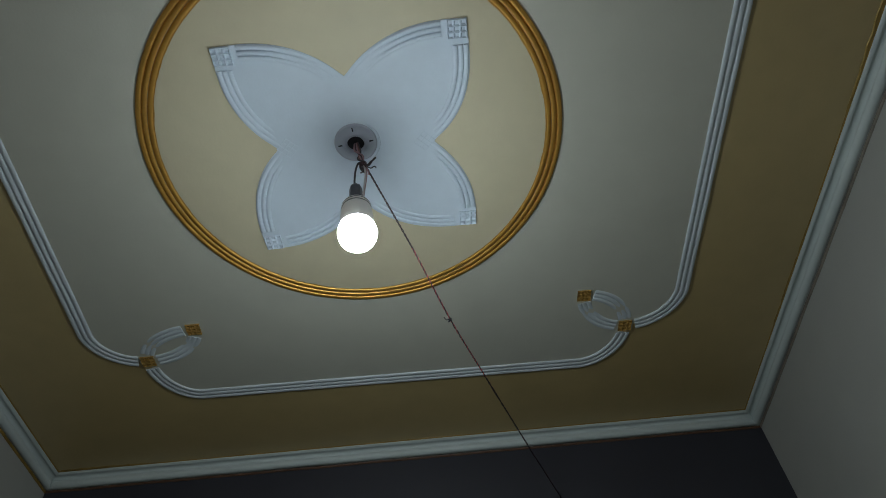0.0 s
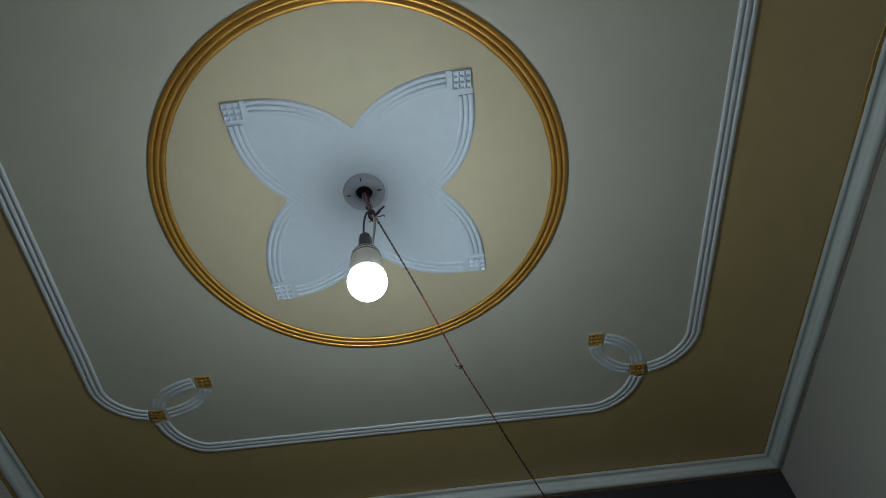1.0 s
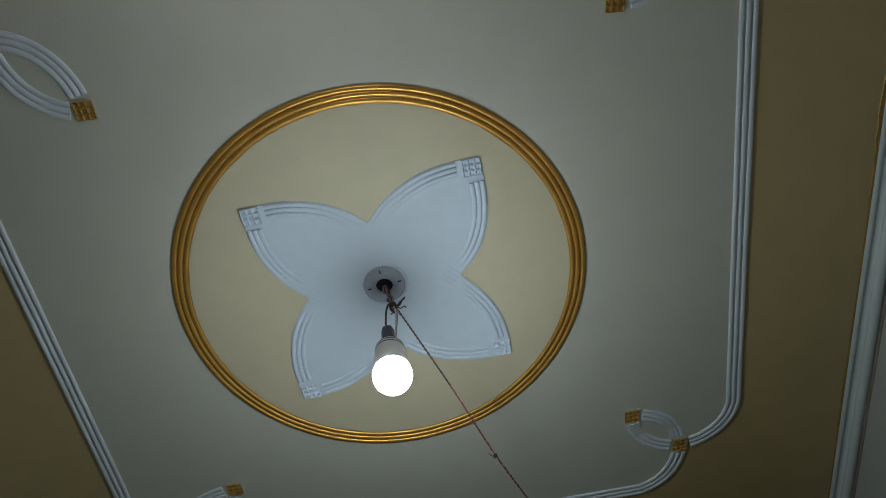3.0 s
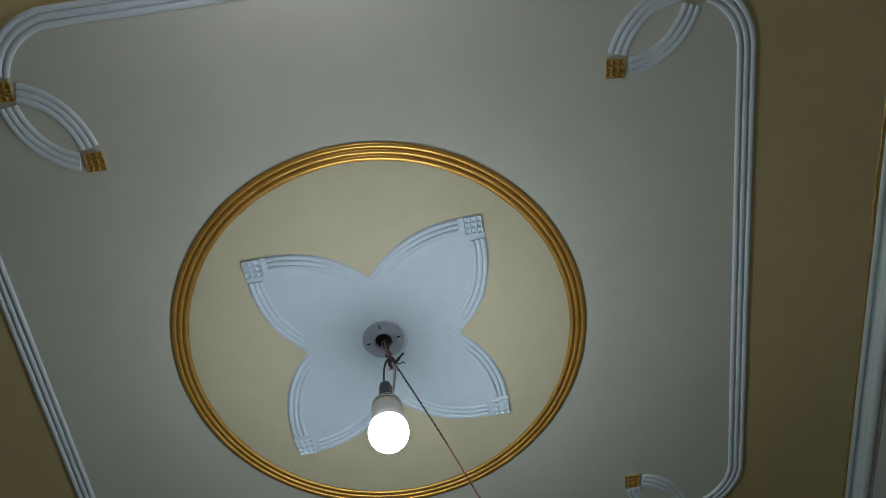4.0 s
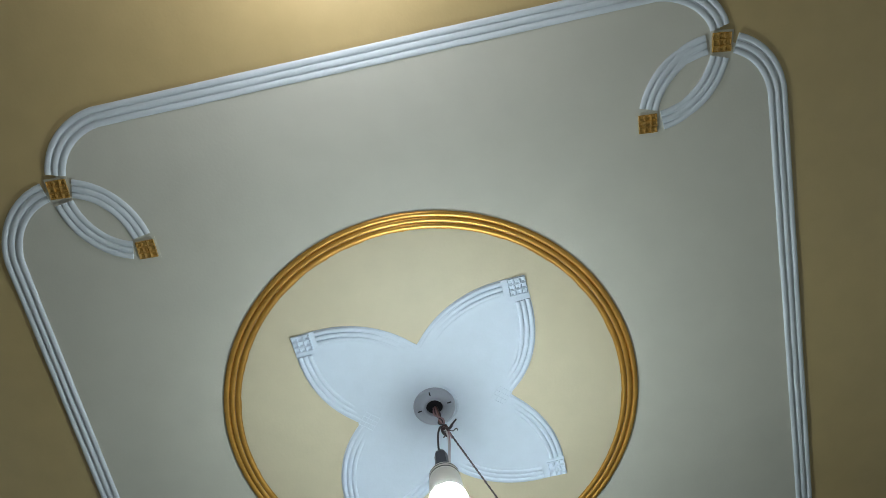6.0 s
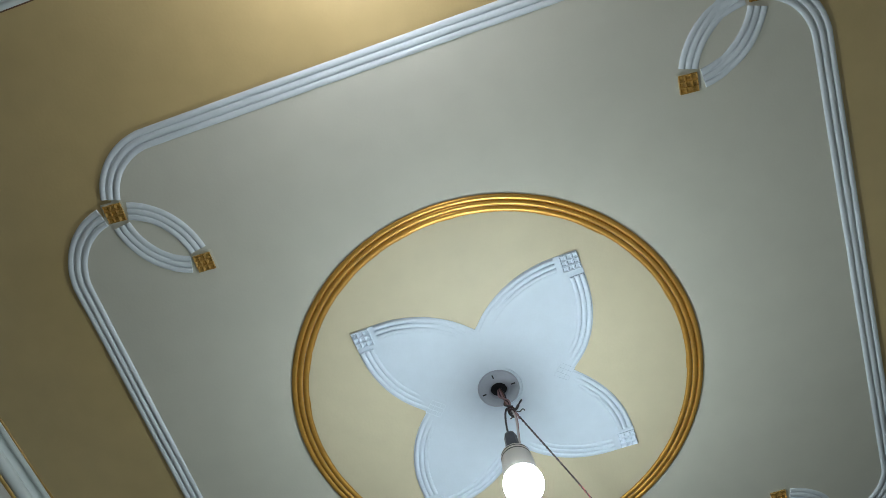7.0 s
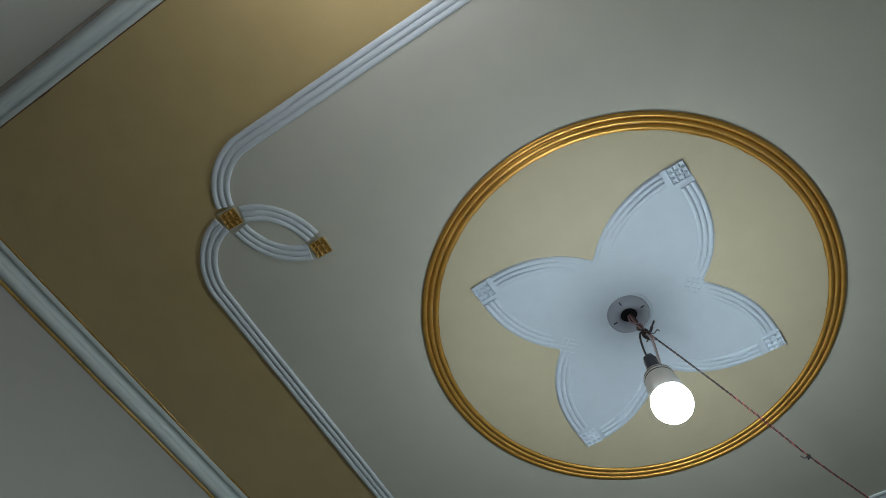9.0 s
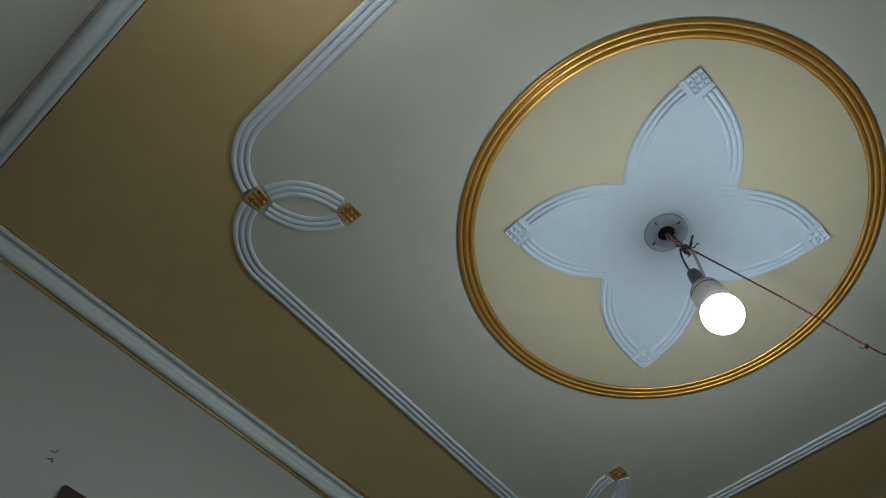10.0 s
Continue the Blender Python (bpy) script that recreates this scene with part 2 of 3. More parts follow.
outline = []
for sx, sy, first in ((-1, -1, "side"), (1, -1, "end"), (1, 1, "side"), (-1, 1, "end")):
    side, end = corner_turn((sx, sy), "side", 14), corner_turn((sx, sy), "end", 14)
    outline += (side + end[::-1][1:]) if first == "side" else (end + side[::-1][1:])
bm = plate_bm(SLAB, H + 0.0015, H + 0.15)
for f in bm.faces:
    f.material_index = 0
for pts, z, slot in ((outline, H, 1), ([(RING_AT[0] + RING_IN * 1.04 * math.cos(a), RING_AT[1] + RING_IN * 1.04 * math.sin(a)) for a in np.linspace(0, 2 * math.pi, 96, endpoint=False)], H - 0.002, 2)):
    layer = plate_bm(pts, z, z + 0.0012)
    for f in layer.faces:
        f.material_index = slot
    me = bpy.data.meshes.new("layer")
    layer.to_mesh(me)
    layer.free()
    bm.from_mesh(me)
    bpy.data.meshes.remove(me)
ceiling = new("ceiling", mesh_of("ceiling", bm, KHAKI, PALE, CREAM))
tagged(ceiling, "plaster ceiling painted khaki, pale grey and cream", "ceiling", kind="structure")


# cornice: a coved white moulding with gold and brown lines at its edges, mitred at the corners
def cornice_piece(name, k, profile, mat, parent, seed, rough=0.0008, ragged=0.0):
    """Sweeps (inset from the wall, height) pairs along wall k, mitred at its ends; a ragged piece spreads further in places."""
    bm = bmesh.new()
    rings = []
    n = 160 if ragged else 60
    for inset, z in profile:
        a, b = room_corner(k, P - inset), room_corner(k + 1, P - inset)
        out = Vector(((a - b).y, (b - a).x)).normalized() * (-1 if inset > P + 0.002 else 0)
        row = []
        for i in range(n + 1):
            p = a.lerp(b, i / n)
            w = wobble(p, rough, seed) if 0 < i < n else 0
            smear = max(0.0, noise.noise(Vector((p.x * 2.3 + seed, p.y * 2.3, 0.0))) + 0.35 * noise.noise(Vector((p.x * 31, p.y * 31, seed))))
            q = p - out * (ragged * smear) if 0 < i < n else p
            row.append(bm.verts.new((q.x, q.y, z + w)))
        rings.append(row)
    for a, b in zip(rings, rings[1:] + rings[:1]):
        for i in range(n):
            bm.faces.new((a[i], a[i + 1], b[i + 1], b[i]))
    for end in (0, n):
        bm.faces.new([r[end] for r in rings])
    return part(name, bm, mat, parent, smooth=True)


cornice = tagged(new("cornice"), "white coved plaster cornice with thin gold edge lines", "cornice", kind="structure")
COVE = [(0.0006, H - D + 0.004)]
for k in range(9):               # large bead at the wall
    a = radians(-115 + 165 * k / 8)
    COVE.append((0.0145 + 0.0135 * math.cos(a), H - D + 0.0130 + 0.0130 * math.sin(a)))
COVE += [(0.0245, H - 0.0150), (0.0265, H - 0.0105), (0.0310, H - 0.0075), (0.0365, H - 0.0065),      # hollow
         (0.0385, H - 0.0085), (0.0420, H - 0.0098), (0.0465, H - 0.0085), (0.0495, H - 0.0045),      # small bead
         (P, H + 0.0013), (0.0006, H + 0.0013)]
EDGE_IN = [(P + 0.0003, H + 0.0012), (P + 0.0003, H - 0.0015), (P + 0.0025, H - 0.001), (P + 0.0038, H + 0.0012)]
EDGE_LOW = [(0.0004, H - D + 0.0037), (0.0060, H - D + 0.0005), (0.0050, H - D - 0.004), (0.0026, H - D - 0.010), (0.0004, H - D - 0.011)]
EDGE_THIN = [(0.0004, H - D + 0.0037), (0.0060, H - D + 0.0005), (0.0050, H - D - 0.0015), (0.0026, H - D - 0.0045), (0.0004, H - D - 0.005)]
for k in range(4):
    cornice_piece("cornice_length", k, COVE, CORNICE, cornice, 1.0 + k)
    cornice_piece("gold_line", k, EDGE_IN, BROWN_LINE if k == 0 else GOLD_LINE, cornice, 5.0 + k, 0.0003, ragged=0.011)
    # the low lines on the south and east walls are painted shade
    cornice_piece("edge_line", k, EDGE_LOW if k == 0 else EDGE_THIN, (SHADE_LINE, SHADE_LINE, BROWN_LINE, GOLD_LINE)[k], cornice, 9.0 + k, 0.0022, ragged=0.0001)


# ---- ceiling mouldings ----
def stud_mesh(name, mat, size, height, sink, slip):
    """One cell of a waffle square: a thin raised rim round four slopes that fall to a small uneven floor."""
    bm = bmesh.new()
    rows = []
    for half, z, loose in ((0.5, 0.001, 0), (0.5, -height * 0.7, 0), (0.44, -height, 0.3), (0.23, -height * (1 - sink), 1)):
        s = size * slip * loose
        rows.append([bm.verts.new((x * half * size + random.uniform(-s, s), y * half * size + random.uniform(-s, s), z + random.uniform(-0.4, 0.4) * s)) for x, y in ((-1, -1), (1, -1), (1, 1), (-1, 1))])
    for a, b in zip(rows, rows[1:]):
        for i in range(4):
            bm.faces.new((a[i], a[(i + 1) % 4], b[(i + 1) % 4], b[i]))
    last = rows[-1]
    bm.faces.new(last[:3])
    bm.faces.new((last[0], last[2], last[3]))
    return mesh_of(name, bm, mat)


GOLD_STUD = [stud_mesh("cell", GOLD_TILE, TILE * 0.333, 0.0044, 0.72, 0.13) for _ in range(6)]
WHITE_STUD = [stud_mesh("cell", FLOWER, 0.0139, 0.0042, 0.92, 0.04) for _ in range(4)]


def studded_tile(name, at, size, z, mat, stud, parent, turn=0.0, flat=1.0):
    """A small square tile with three rows of three sunken cells."""
    s = size * 0.49
    tile = part(name, box_bm(-s, s, -s, s, -0.0005, 0.003), mat, parent, "gold painted waffle square" if mat is GOLD_TILE else "white waffle square")
    tile.location, tile.rotation_euler = (at[0], at[1], z), (0, 0, turn)
    for i in (-1, 0, 1):
        for j in (-1, 0, 1):
            o = new("cell", random.choice(stud))
            o.rotation_euler = (0, 0, radians(90) * random.randrange(4))
            o.parent = tile
            o.location = (i * size * 0.333 + random.uniform(-3, 3) * 1e-4, j * size * 0.333 + random.uniform(-3, 3) * 1e-4, 0.0)
            o.scale = (1, 1, flat * random.uniform(0.85, 1.1))
    return tile


# gold ring
ring = thing("ring_moulding", "round gold-painted plaster ring moulding on the ceiling", "ceiling moulding", at=(*RING_AT, H))
for k, r in enumerate((0.4548, 0.4678, 0.4808)):
    circle = [(r * math.cos(a), r * math.sin(a)) for a in np.linspace(0, 2 * math.pi, 200, endpoint=False)]
    part("rib", rib_bm(circle, 0, 0.0124, 0.0056, 0.0, closed=True, seed=20 + k, rough=0.0003), GOLD, ring, smooth=True)
# brushed gold paint under and beside the ribs, with an uneven edge on the cream disc
bm = bmesh.new()
rows = []
for i in range(480):
    a = 2 * math.pi * i / 480
    u = Vector((math.cos(a), math.sin(a)))
    slip = max(0.0, 1.6 * noise.noise(Vector((u.x * 9, u.y * 9, 2.0))) + 0.7 * noise.noise(Vector((u.x * 40, u.y * 40, 5.0))))
    rows.append([bm.verts.new((u.x * r, u.y * r, z)) for r, z in ((0.4474 - 0.0022 * slip, -0.0022), (0.4500, -0.0024), (0.4840, -0.0012), (0.4872 + 0.0005 * slip, -0.0005))])
for i in range(480):
    p, q = rows[i], rows[(i + 1) % 480]
    for k in range(3):
        bm.faces.new((p[k], p[k + 1], q[k + 1], q[k]))
part("paint_coat", bm, GOLD, ring, "uneven brushed gold paint")

# white rails round the pale panel
frame_rails = thing("rail_moulding", "white triple-ribbed plaster rail frame on the ceiling", "ceiling moulding", at=(0, 0, H))
GAP = TILE / 2 + 0.0078


def cut(path, at, skew=0.0, gap=GAP):
    """Drops the points of a path that lie inside the tile at its end."""
    c, n = math.cos(radians(skew)), math.sin(radians(skew))
    return [p for p in path if max(abs((p[0] - at[0]) * c + (p[1] - at[1]) * n), abs((p[1] - at[1]) * c - (p[0] - at[0]) * n)) > gap]


def rail(a, b, which):
    """A straight rail with its two turned ends, between the corners a and b."""
    first, last = cut(corner_turn(a, which), TILES[a][0], TURNED[a][0]), cut(corner_turn(b, which), TILES[b][0], TURNED[b][0])
    return first[::-1] + line(first[0], last[0])[1:-1] + last


for i, (a, b, which) in enumerate((((-1, -1), (1, -1), "end"), ((1, 1), (-1, 1), "end"), ((-1, -1), (-1, 1), "side"), ((1, -1), (1, 1), "side"))):
    path = rail(a, b, which)
    base = part("rail", rib_bm(path, 0, RIB_W * 3.06, 0.0008, 0.0, seed=30 + i), WHITE, frame_rails)
    for k in (-1, 0, 1):
        part("rib", rib_bm(path, k * RIB_W, RIB_W * 0.86, RIB_H, 0.0, seed=40 + 3 * i + k), WHITE, base, smooth=True)

# gold tiles and leaf-shaped loops at the corners; parts of the loops drop towards the ceiling's level
def lowered(low_end, least):
    """Height along a loop from the outer to the inner tile: low at one end, with a short stub left there."""
    def height(f):
        g = f if low_end == "outer" else 1 - f
        k = min(1, max(0, (g - 0.25) / 0.40))
        k = k * k * (3 - 2 * k)
        stub = max(0, min(1, (0.28 - g) / 0.22)) * 0.8
        return min(1, least + (1 - least) * k + stub)
    return height


LOOP_HEIGHTS = {((-1, -1), "x"): lowered("outer", 0.55), ((-1, -1), "y"): lowered("inner", 0.75),
        ((1, -1), "x"): lowered("outer", 0.10), ((1, -1), "y"): lowered("inner", 0.10),
        ((1, 1), "x"): lowered("inner", -0.06), ((1, 1), "y"): lowered("outer", -0.06),
        ((-1, 1), "x"): lowered("inner", -0.06), ((-1, 1), "y"): lowered("outer", -0.06)}
for i, (c, (outer, inner)) in enumerate(TILES.items()):
    orn = thing("corner_ornament", "leaf-shaped white loop between two gold waffle squares", "ceiling ornament", "corner ornaments of the ceiling", at=(0, 0, H))
    for at, skew in zip((outer, inner), TURNED[c]):
        b = TILE * 0.61
        backing = part("backing", box_bm(-b, b, -b, b, -0.0006, 0.0004, 0.0003), PALE, orn, "pale painted plaster square")
        backing.location, backing.rotation_euler = (at[0], at[1], 0), (0, 0, radians(skew))
        studded_tile("gold_tile", at, TILE, -0.0008, GOLD_TILE, GOLD_STUD, orn, turn=radians(skew))
    for first in "xy":
        path = cut(cut(bend(outer, inner, first, 60, *TURNED[c]), outer, TURNED[c][0]), inner, TURNED[c][1])
        height = LOOP_HEIGHTS[(c, first)]
        base = part("arc", rib_bm(path, 0, RIB_W * 2.9, 0.0008, 0.0, taper=height, seed=60 + i), WHITE, orn)
        for k in (-1, 0, 1):
            part("rib", rib_bm(path, k * RIB_W * 0.95, RIB_W * 0.9, RIB_H * 0.95, 0.0, taper=height, seed=70 + 3 * i + k), WHITE, base, smooth=True)

# ---- four-petalled flower in the ring ----
FZ = H - 0.002
flower = thing("flower_medallion", "white four-petalled plaster flower with ribbed petal edges", "ceiling medallion", at=(0.010, 0, FZ))
A, T0, R = 0.288, 0.240, 0.305       # petal tip, inner side of the tip tile, radius of the petal's edge
# every 45 degrees from the +x axis: how far the outline is turned (degrees) and stretched there
UNEVEN = [(3.8, 1.045), (-1.4, 0.940), (0.3, 1.0), (-3.1, 0.972), (-1.0, 1.04), (-3.0, 0.915), (-2.0, 0.950), (-1.0, 0.937)]


def out_of_true(p):
    a = math.degrees(math.atan2(p[1], p[0])) % 360 / 45
    i, f = int(a) % 8, a - int(a)
    f = f * f * (3 - 2 * f)
    (t0, s0), (t1, s1) = UNEVEN[i], UNEVEN[(i + 1) % 8]
    t, k = radians(t0 + (t1 - t0) * f), s0 + (s1 - s0) * f
    return (k * (p[0] * math.cos(t) - p[1] * math.sin(t)), k * (p[0] * math.sin(t) + p[1] * math.cos(t)))


def petal_edge(n=22):
    """The edge of a petal from its tip tile to the notch, for the petal towards +x +y, along its +y side."""
    return [(T0 * (1 - i / n), A - (R - math.sqrt(R * R - (T0 * i / n) ** 2))) for i in range(n + 1)]


def spin(p, k, swap=False):
    x, y = (p[1], p[0]) if swap else p
    for _ in range(k):
        x, y = -y, x
    return out_of_true((x, y))


contour = []
for k in range(4):
    e = petal_edge()
    contour += [spin(p, k, True) for p in e[::-1][:-1]] + [spin((T0, A), k, True), spin((A, A), k)] + [spin(p, k) for p in e[:-1]]
part("plate", plate_bm(contour, -0.002, 0.0015, 0.0016), FLOWER, flower, "flat white petals")
for k in range(4):
    tip, beside = spin((0.2652, 0.2652), k), spin((0.2852, 0.2652), k)
    turn = math.atan2(beside[1] - tip[1], beside[0] - tip[0])
    studded_tile("tip_tile", tip, 0.0417, -0.0022, FLOWER, WHITE_STUD, flower, turn=turn)
    for swap in (False, True):
        path = [spin(p, k, swap) for p in petal_edge(40)][2:]
        fades = abs(path[-1][0]) < 0.08 and path[-1][1] < 0
        inward = 1 if (along(path, False)[20][1].dot(Vector((0, 0)) - Vector(path[20])) > 0) else -1
        for j in range(3):
            keep = path[: 39 - int(j * 2.2)]
            part("rib", rib_bm(keep, inward * (0.0066 + j * 0.0120), 0.0108, 0.0046, -0.002, taper=(lambda f: max(0.1, min(1, 1.55 - 1.75 * f))) if fades else (lambda f: (1 - 0.3 * f) * min(1, 0.08 + (1 - f) / 0.14)), seed=90 + 6 * k + j), FLOWER, flower, smooth=True)
for k, at in ((0, (0.152, 0.0)), (2, (0.152, 0.0))):
    studded_tile("notch_tile", spin(at, k), 0.036, -0.0008, FLOWER, WHITE_STUD, flower, turn=radians(43), flat=0.42)

# broken lip of plaster round part of the box cover
arc = [(0.0545 * math.cos(a), 0.001 + 0.0545 * math.sin(a)) for a in np.linspace(radians(-62), radians(112), 40)]
part("plaster_lip", rib_bm(arc, 0, 0.0055, 0.0030, -0.002, taper=lambda f: max(0.0, min(1, 6 * f, 6 * (1 - f))) * (0.75 + 0.25 * math.sin(19 * f)), seed=130, rough=0.0012), FLOWER, flower, smooth=True)

# ---- fan box cover, wires and the bulb ----
cover = thing("ceiling_box_cover", "round white plastic ceiling box cover with a dark hole", "box cover", at=(0.0097, 0.0003, H - 0.006))
part("plate", turned_bm([(0.0198, 0.004), (0.0198, -0.006), (0.0212, -0.0078), (0.0248, -0.0074), (0.0272, -0.0036), (0.034, -0.0022), (0.0425, -0.0026), (0.0468, -0.0036), (0.0495, -0.001), (0.0495, 0.004)], 48, caps=False), PLASTIC, cover, smooth=True)
# the hole and slots are near-black solids, their inner shade put in as colour
part("hole", turned_bm([(0.0, 0.0005), (0.0208, 0.0005), (0.0208, 0.0035), (0.0, 0.0035)]), HOLE_SHADE, cover, "dark disc for the shade in the hole")
for a in (-6, 174, 264):
    ca, sa_ = math.cos(radians(a)), math.sin(radians(a))
    o = part("slot", box_bm(-0.0048, 0.0048, -0.0013, 0.0013, -0.0038, -0.0015), HOLE_SHADE, cover)
    o.location, o.rotation_euler = (0.0365 * ca, 0.0365 * sa_, 0), (0, 0, radians(a))

BULB = (0.0203, 0.001, 2.648)
bulb = thing("light_bulb", "lit white bulb hanging in a black holder from wires", "light bulb", at=BULB)
bulb.rotation_euler = (0, radians(-2.5), 0)
DOME = [(0.0385 * math.sin(a), -0.0385 * math.cos(a)) for a in np.linspace(0, radians(112), 12)]
part("globe", turned_bm(DOME, 40), GLOBE, bulb, "glowing white globe", smooth=True)
part("collar", turned_bm([(0.0352, 0.0146), (0.0348, 0.020), (0.0334, 0.045), (0.0318, 0.068), (0.0304, 0.0755), (0.0288, 0.0765), (0.0288, 0.0785), (0.0304, 0.0795), (0.0304, 0.0835), (0.0286, 0.0845), (0.0286, 0.0860), (0.0296, 0.0868), (0.0288, 0.0905), (0.0250, 0.0945), (0.0180, 0.0975), (0.012, 0.0985)], 40), COLLAR, bulb, "white plastic bulb body", smooth=True)
# dark bands over the body's two grooves, painting the shade inside them
for r, z in ((0.0304, 0.0775), (0.0301, 0.0856)):
    part("groove", turned_bm([(r - 0.0003, z - 0.0014), (r + 0.0004, z), (r - 0.0003, z + 0.0014)], 40, caps=False), GROOVE_SHADE, bulb, "dark band for the groove's shade")
part("holder", turned_bm([(0.0135, 0.0965), (0.0148, 0.100), (0.0148, 0.130), (0.0140, 0.131), (0.0140, 0.152), (0.0122, 0.159), (0.006, 0.163), (0.0, 0.163)], 8), BLACK, bulb, "black bulb holder")

NODE = (0.028, -0.001, 2.895)        # where the wires are tied together


def wire(name, pts, radius, mat, parent, label=""):
    return part(name, tube_bm(smooth_path(pts), radius), mat, parent, label, smooth=True)


tangle = thing("wire_bundle", "tangle of pink and black wires out of the box", "wires", at=(0, 0, 0))
nx, ny, nz = NODE
for i in range(5):
    d = 0.0032 * (i - 2)
    wire("wire", [(0.0105 + d * 0.6, 0.001 - d * 0.3, 2.992), (0.0145 + d, 0.001 + d * 0.4, 2.955), (0.0215 - d, d * 0.5, 2.925), (nx + d * 0.8, ny - d, nz)], 0.0020, (WIRE_PINK, WIRE_MAROON, WIRE_PINK, WIRE_BROWN, WIRE_BLACK)[i], tangle)
wire("wire", [(nx - 0.004, ny, nz + 0.008), (0.0175, 0.0, 2.902), (0.0125, 0.0, 2.880), (0.0105, 0.0, 2.845), (0.0108, 0.0, 2.806)], 0.0023, WIRE_BLACK, tangle, "black wire")
wire("wire", [(nx + 0.002, ny, nz), (0.0325, 0.001, 2.872), (0.0335, 0.001, 2.845), (0.0310, 0.001, 2.800), (0.0285, 0.001, 2.752)], 0.0021, WIRE_WHITE, tangle, "white wire")
wire("wire", [(nx + 0.003, ny, nz - 0.002), (0.0350, 0.003, 2.874), (0.0360, 0.002, 2.848), (0.0325, 0.002, 2.800), (0.0290, 0.004, 2.756)], 0.0015, WIRE_PINK, tangle, "pink wire")
wire("wire_end", [(nx - 0.007, ny, nz + 0.004), (0.0225, 0.003, 2.886), (0.0275, 0.004, 2.876), (0.0310, 0.004, 2.871)], 0.0028, WIRE_BLACK, tangle, "taped black splice")
wire("wire_end", [(nx + 0.002, ny, nz - 0.006), (0.0390, 0.0, 2.892), (0.0455, -0.001, 2.902)], 0.0032, WIRE_BLACK, tangle, "taped black wire end")
wire("wire_end", [(0.0440, -0.001, 2.900), (0.0500, -0.002, 2.908), (0.0560, -0.003, 2.916)], 0.0021, WIRE_BLACK, tangle)
wire("wire_end", [(nx + 0.007, ny, nz - 0.010), (0.0455, 0.001, 2.880), (0.0515, 0.001, 2.886), (0.0555, 0.001, 2.884), (0.0562, 0.001, 2.879)], 0.0012, WIRE_BLACK, tangle)
wire("wire_end", [(nx + 0.003, ny, nz - 0.004), (0.0290, 0.003, 2.878), (0.0250, 0.003, 2.868), (0.0215, 0.003, 2.867)], 0.0014, WIRE_MAROON, tangle)
wire("wire_end", [(nx + 0.006, ny, nz - 0.004), (0.0385, 0.003, 2.874), (0.0405, 0.003, 2.858)], 0.0015, WIRE_PINK, tangle)
loop = [(nx + 0.0065 * math.cos(a), ny + 0.0065 * math.sin(a), nz + 0.006 - 0.0014 * a) for a in np.linspace(0, 13, 40)]
part("binding", tube_bm(loop, 0.0019), WIRE_MAROON, tangle, "dark binding turns", smooth=True)

# twisted cable to the dark wall
cable = thing("twisted_cable", "twisted red and black cable stretched to the wall", "cable", at=(0, 0, 0))
START, KNOT, END = Vector(NODE) + Vector((0.006, 0.003, -0.006)), Vector((0.1965, 0.404, 2.800)), Vector((0.517, WY1 + 0.002, 2.767))
middle = smooth_path([START, START.lerp(KNOT, 0.5) + Vector((0.003, 0, 0.001)), KNOT, KNOT.lerp(END, 0.25) + Vector((0, 0, -0.004)), KNOT.lerp(END, 0.6) + Vector((0, 0, -0.006)), END], 170)
for s, mat in ((0, WIRE_BLACK), (math.pi, WIRE_RED)):
    pts, run = [], 0.0
    for i, p in enumerate(middle):
        d = (middle[min(i + 1, len(middle) - 1)] - middle[max(i - 1, 0)]).normalized()
        u = d.cross(Vector((0, 0, 1))).normalized()
        v = d.cross(u)
        run += (p - middle[max(i - 1, 0)]).length
        a = run / 0.0034 * (1 + 0.06 * math.sin(run * 21)) + s
        pts.append(p + (u * math.cos(a) + v * math.sin(a)) * 0.0013)
    dark = 172                   # the first stretch of the red strand is coloured darker
    part("strand", tube_bm(pts[:dark + 1], 0.0012, 6), WIRE_MAROON if s else mat, cable, "dark maroon strand" if s else "black strand", smooth=True)
    far = 520                    # and so is the stretch near the wall
    part("strand", tube_bm(pts[dark:far + 1], 0.0012, 6), mat, cable, "red strand" if s else "black strand", smooth=True)
    part("strand", tube_bm(pts[far:], 0.0012, 6), WIRE_MAROON if s else mat, cable, "dark maroon strand" if s else "black strand", smooth=True)
knot_pts = [KNOT + Vector((0.0035 * math.cos(a), 0.006 * math.sin(a * 0.9) + 0.002 * a / 3, 0.0035 * math.sin(a))) for a in np.linspace(0, 14, 44)]
part("knot", tube_bm(knot_pts, 0.0016), WIRE_BLACK, cable, "black taped knot", smooth=True)
part("loose_end", tube_bm(smooth_path([KNOT, KNOT + Vector((-0.008, 0.0, -0.004)), KNOT + Vector((-0.014, -0.002, 0.004))]), 0.0011), WIRE_BLACK, cable, smooth=True)

# bulb in a batten holder on the south wall
wall_lamp = thing("wall_bulb", "lit bulb in a white batten holder on the wall", "wall lamp", at=(0.04, WY0, 2.75))
for nm, prof, mat in (("base", [(0.0, 0.0), (0.04, 0.0), (0.04, 0.012), (0.022, 0.02), (0.02, 0.04), (0.0, 0.04)], PLASTIC),
                      ("globe", [(0.014, 0.041), (0.024, 0.055), (0.03, 0.075), (0.026, 0.095), (0.012, 0.106), (0.0, 0.108)], WALL_GLOBE)):
    o = part(nm, turned_bm(prof, 24), mat, wall_lamp, smooth=True)
    o.rotation_euler = (radians(-90), 0, 0)

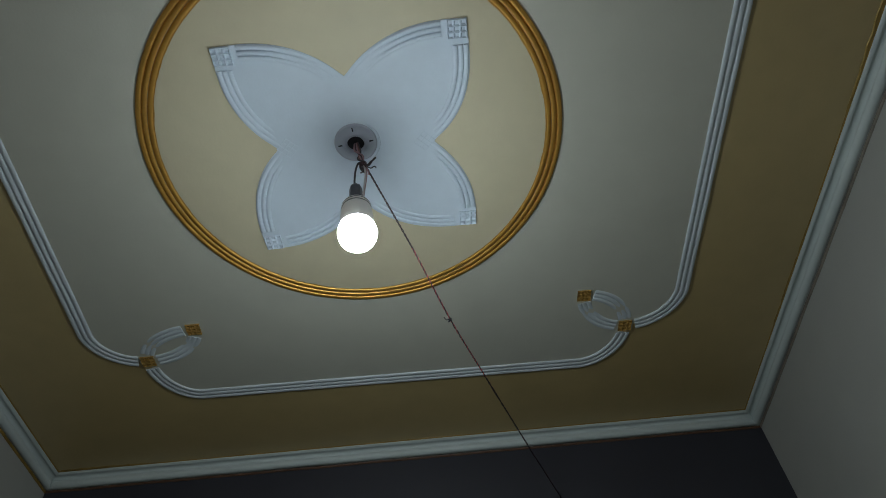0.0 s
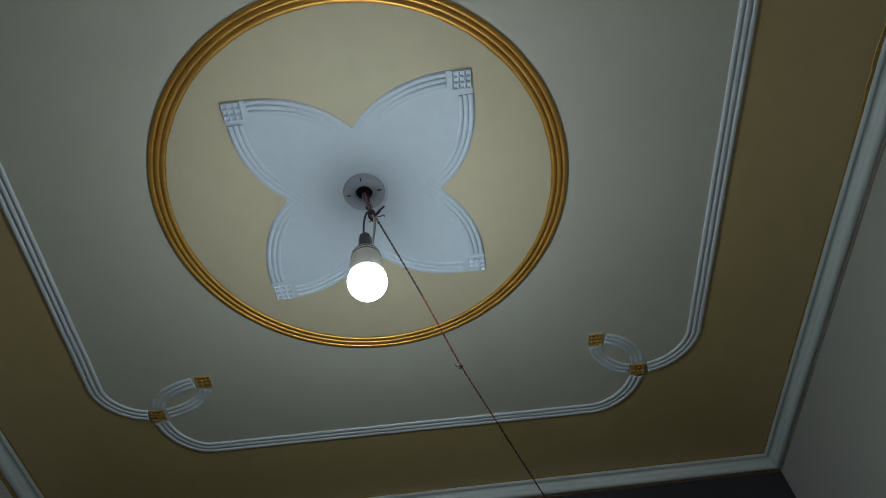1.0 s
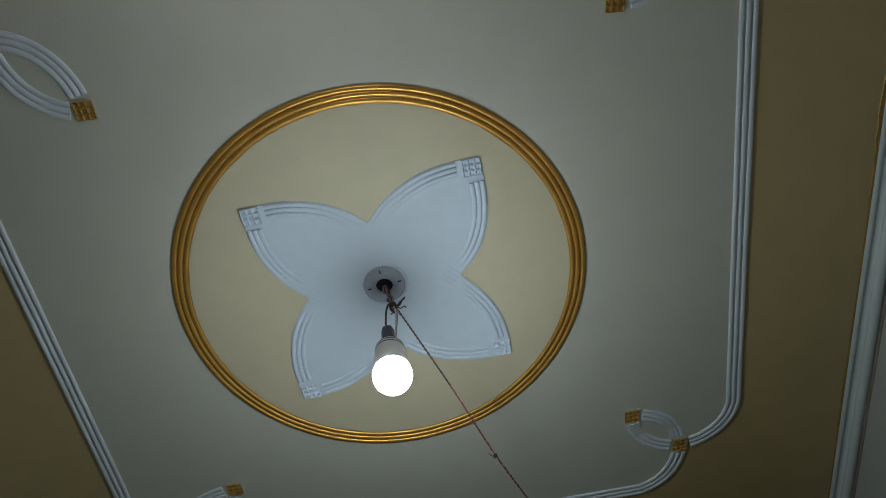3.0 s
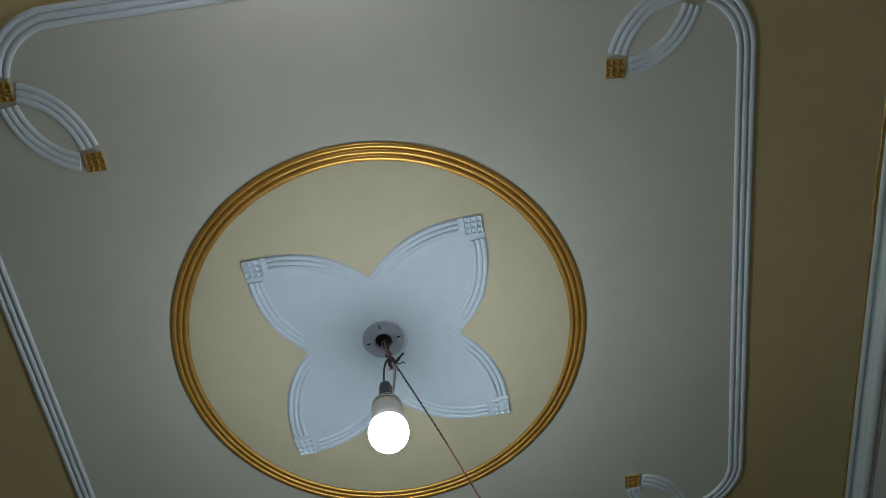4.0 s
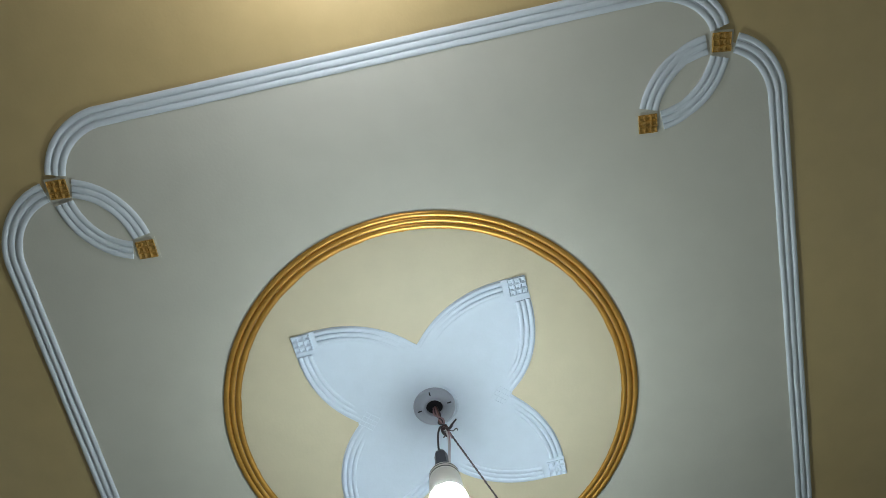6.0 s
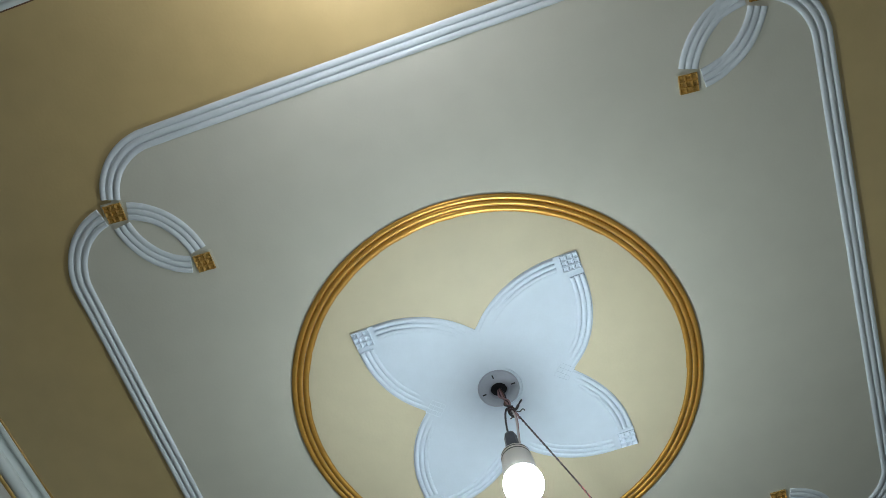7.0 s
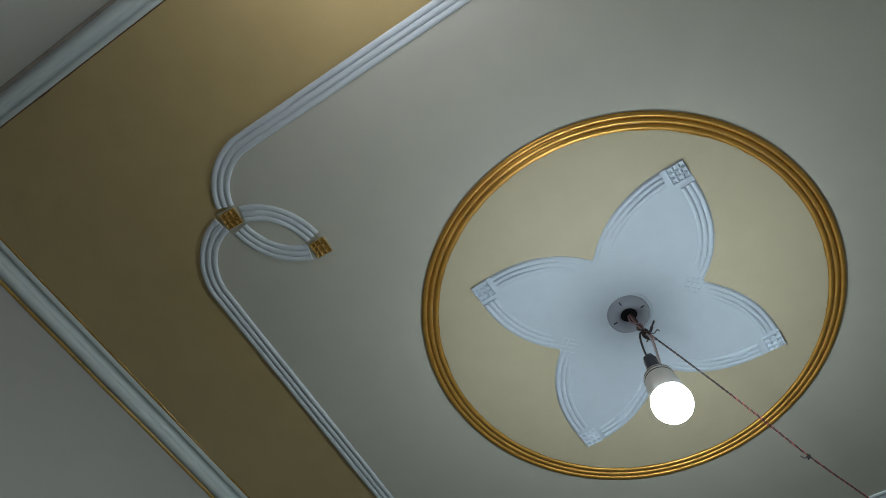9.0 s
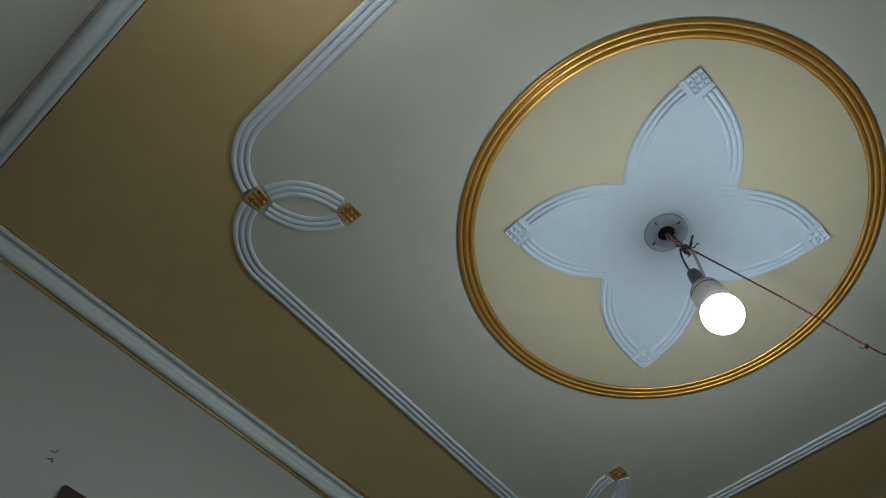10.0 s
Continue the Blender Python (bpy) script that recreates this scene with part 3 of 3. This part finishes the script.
# ---- on the side wall ----
panel = thing("wooden_wall_cabinet", "dark brown wooden cabinet with rounded corners on the wall", "cabinet", at=(WXW, -0.5920, 2.5590))
panel.rotation_euler = (0, 0, -LEAN)
body = box_bm(0.0, 0.008, 0.0, 0.70, -0.95, 0.0)
bmesh.ops.bevel(body, geom=[e for e in body.edges if abs(e.verts[0].co.x - e.verts[1].co.x) > 0.005], offset=0.003, segments=3, affect="EDGES")
part("body", body, BROWN, panel)
for y0 in (0.05, 0.365):
    d = part("door", box_bm(0.0081, 0.014, y0, y0 + 0.305, -0.90, -0.06, 0.002), BROWN, panel)


def chip(points, width):
    """A small broken stroke in the wall's plaster through (y, z) points, with an uneven outline."""
    bm = bmesh.new()
    n = len(points)
    rows = []
    for k, (y, z) in enumerate(points):
        w = width * random.uniform(0.7, 1.2) * (0.35 if k in (0, n - 1) else 1)
        (ya, za), (yb, zb) = points[max(k - 1, 0)], points[min(k + 1, n - 1)]
        d = Vector((yb - ya, zb - za)).normalized()
        across = Vector((-d.y, d.x)) * w
        rows.append([bm.verts.new((h, y - points[0][0] + across.x * e, z - points[0][1] + across.y * e)) for h, e in ((-0.001, -1), (0.0013, -0.7), (0.0006, 0), (0.0013, 0.7), (-0.001, 1))])
    for a, b in zip(rows, rows[1:]):
        for k in range(4):
            bm.faces.new((a[k], a[k + 1], b[k + 1], b[k]))
        bm.faces.new((a[4], a[0], b[0], b[4]))
    bm.faces.new(rows[0])
    bm.faces.new(rows[-1][::-1])
    o = new("wall_chip", mesh_of("wall_chip", bm, GOUGE))
    o.location, o.rotation_euler = (WXW, *points[0]), (0, 0, -LEAN)
    return tagged(o, "small dark chip broken out of the wall plaster", "wall chip", "chips in the wall")


chip([(-0.651, 2.611), (-0.642, 2.612), (-0.639, 2.618), (-0.637, 2.624)], 0.0016)
chip([(-0.648, 2.592), (-0.642, 2.594), (-0.637, 2.601)], 0.0022)
chip([(-0.639, 2.592), (-0.635, 2.592), (-0.636, 2.596)], 0.0024)
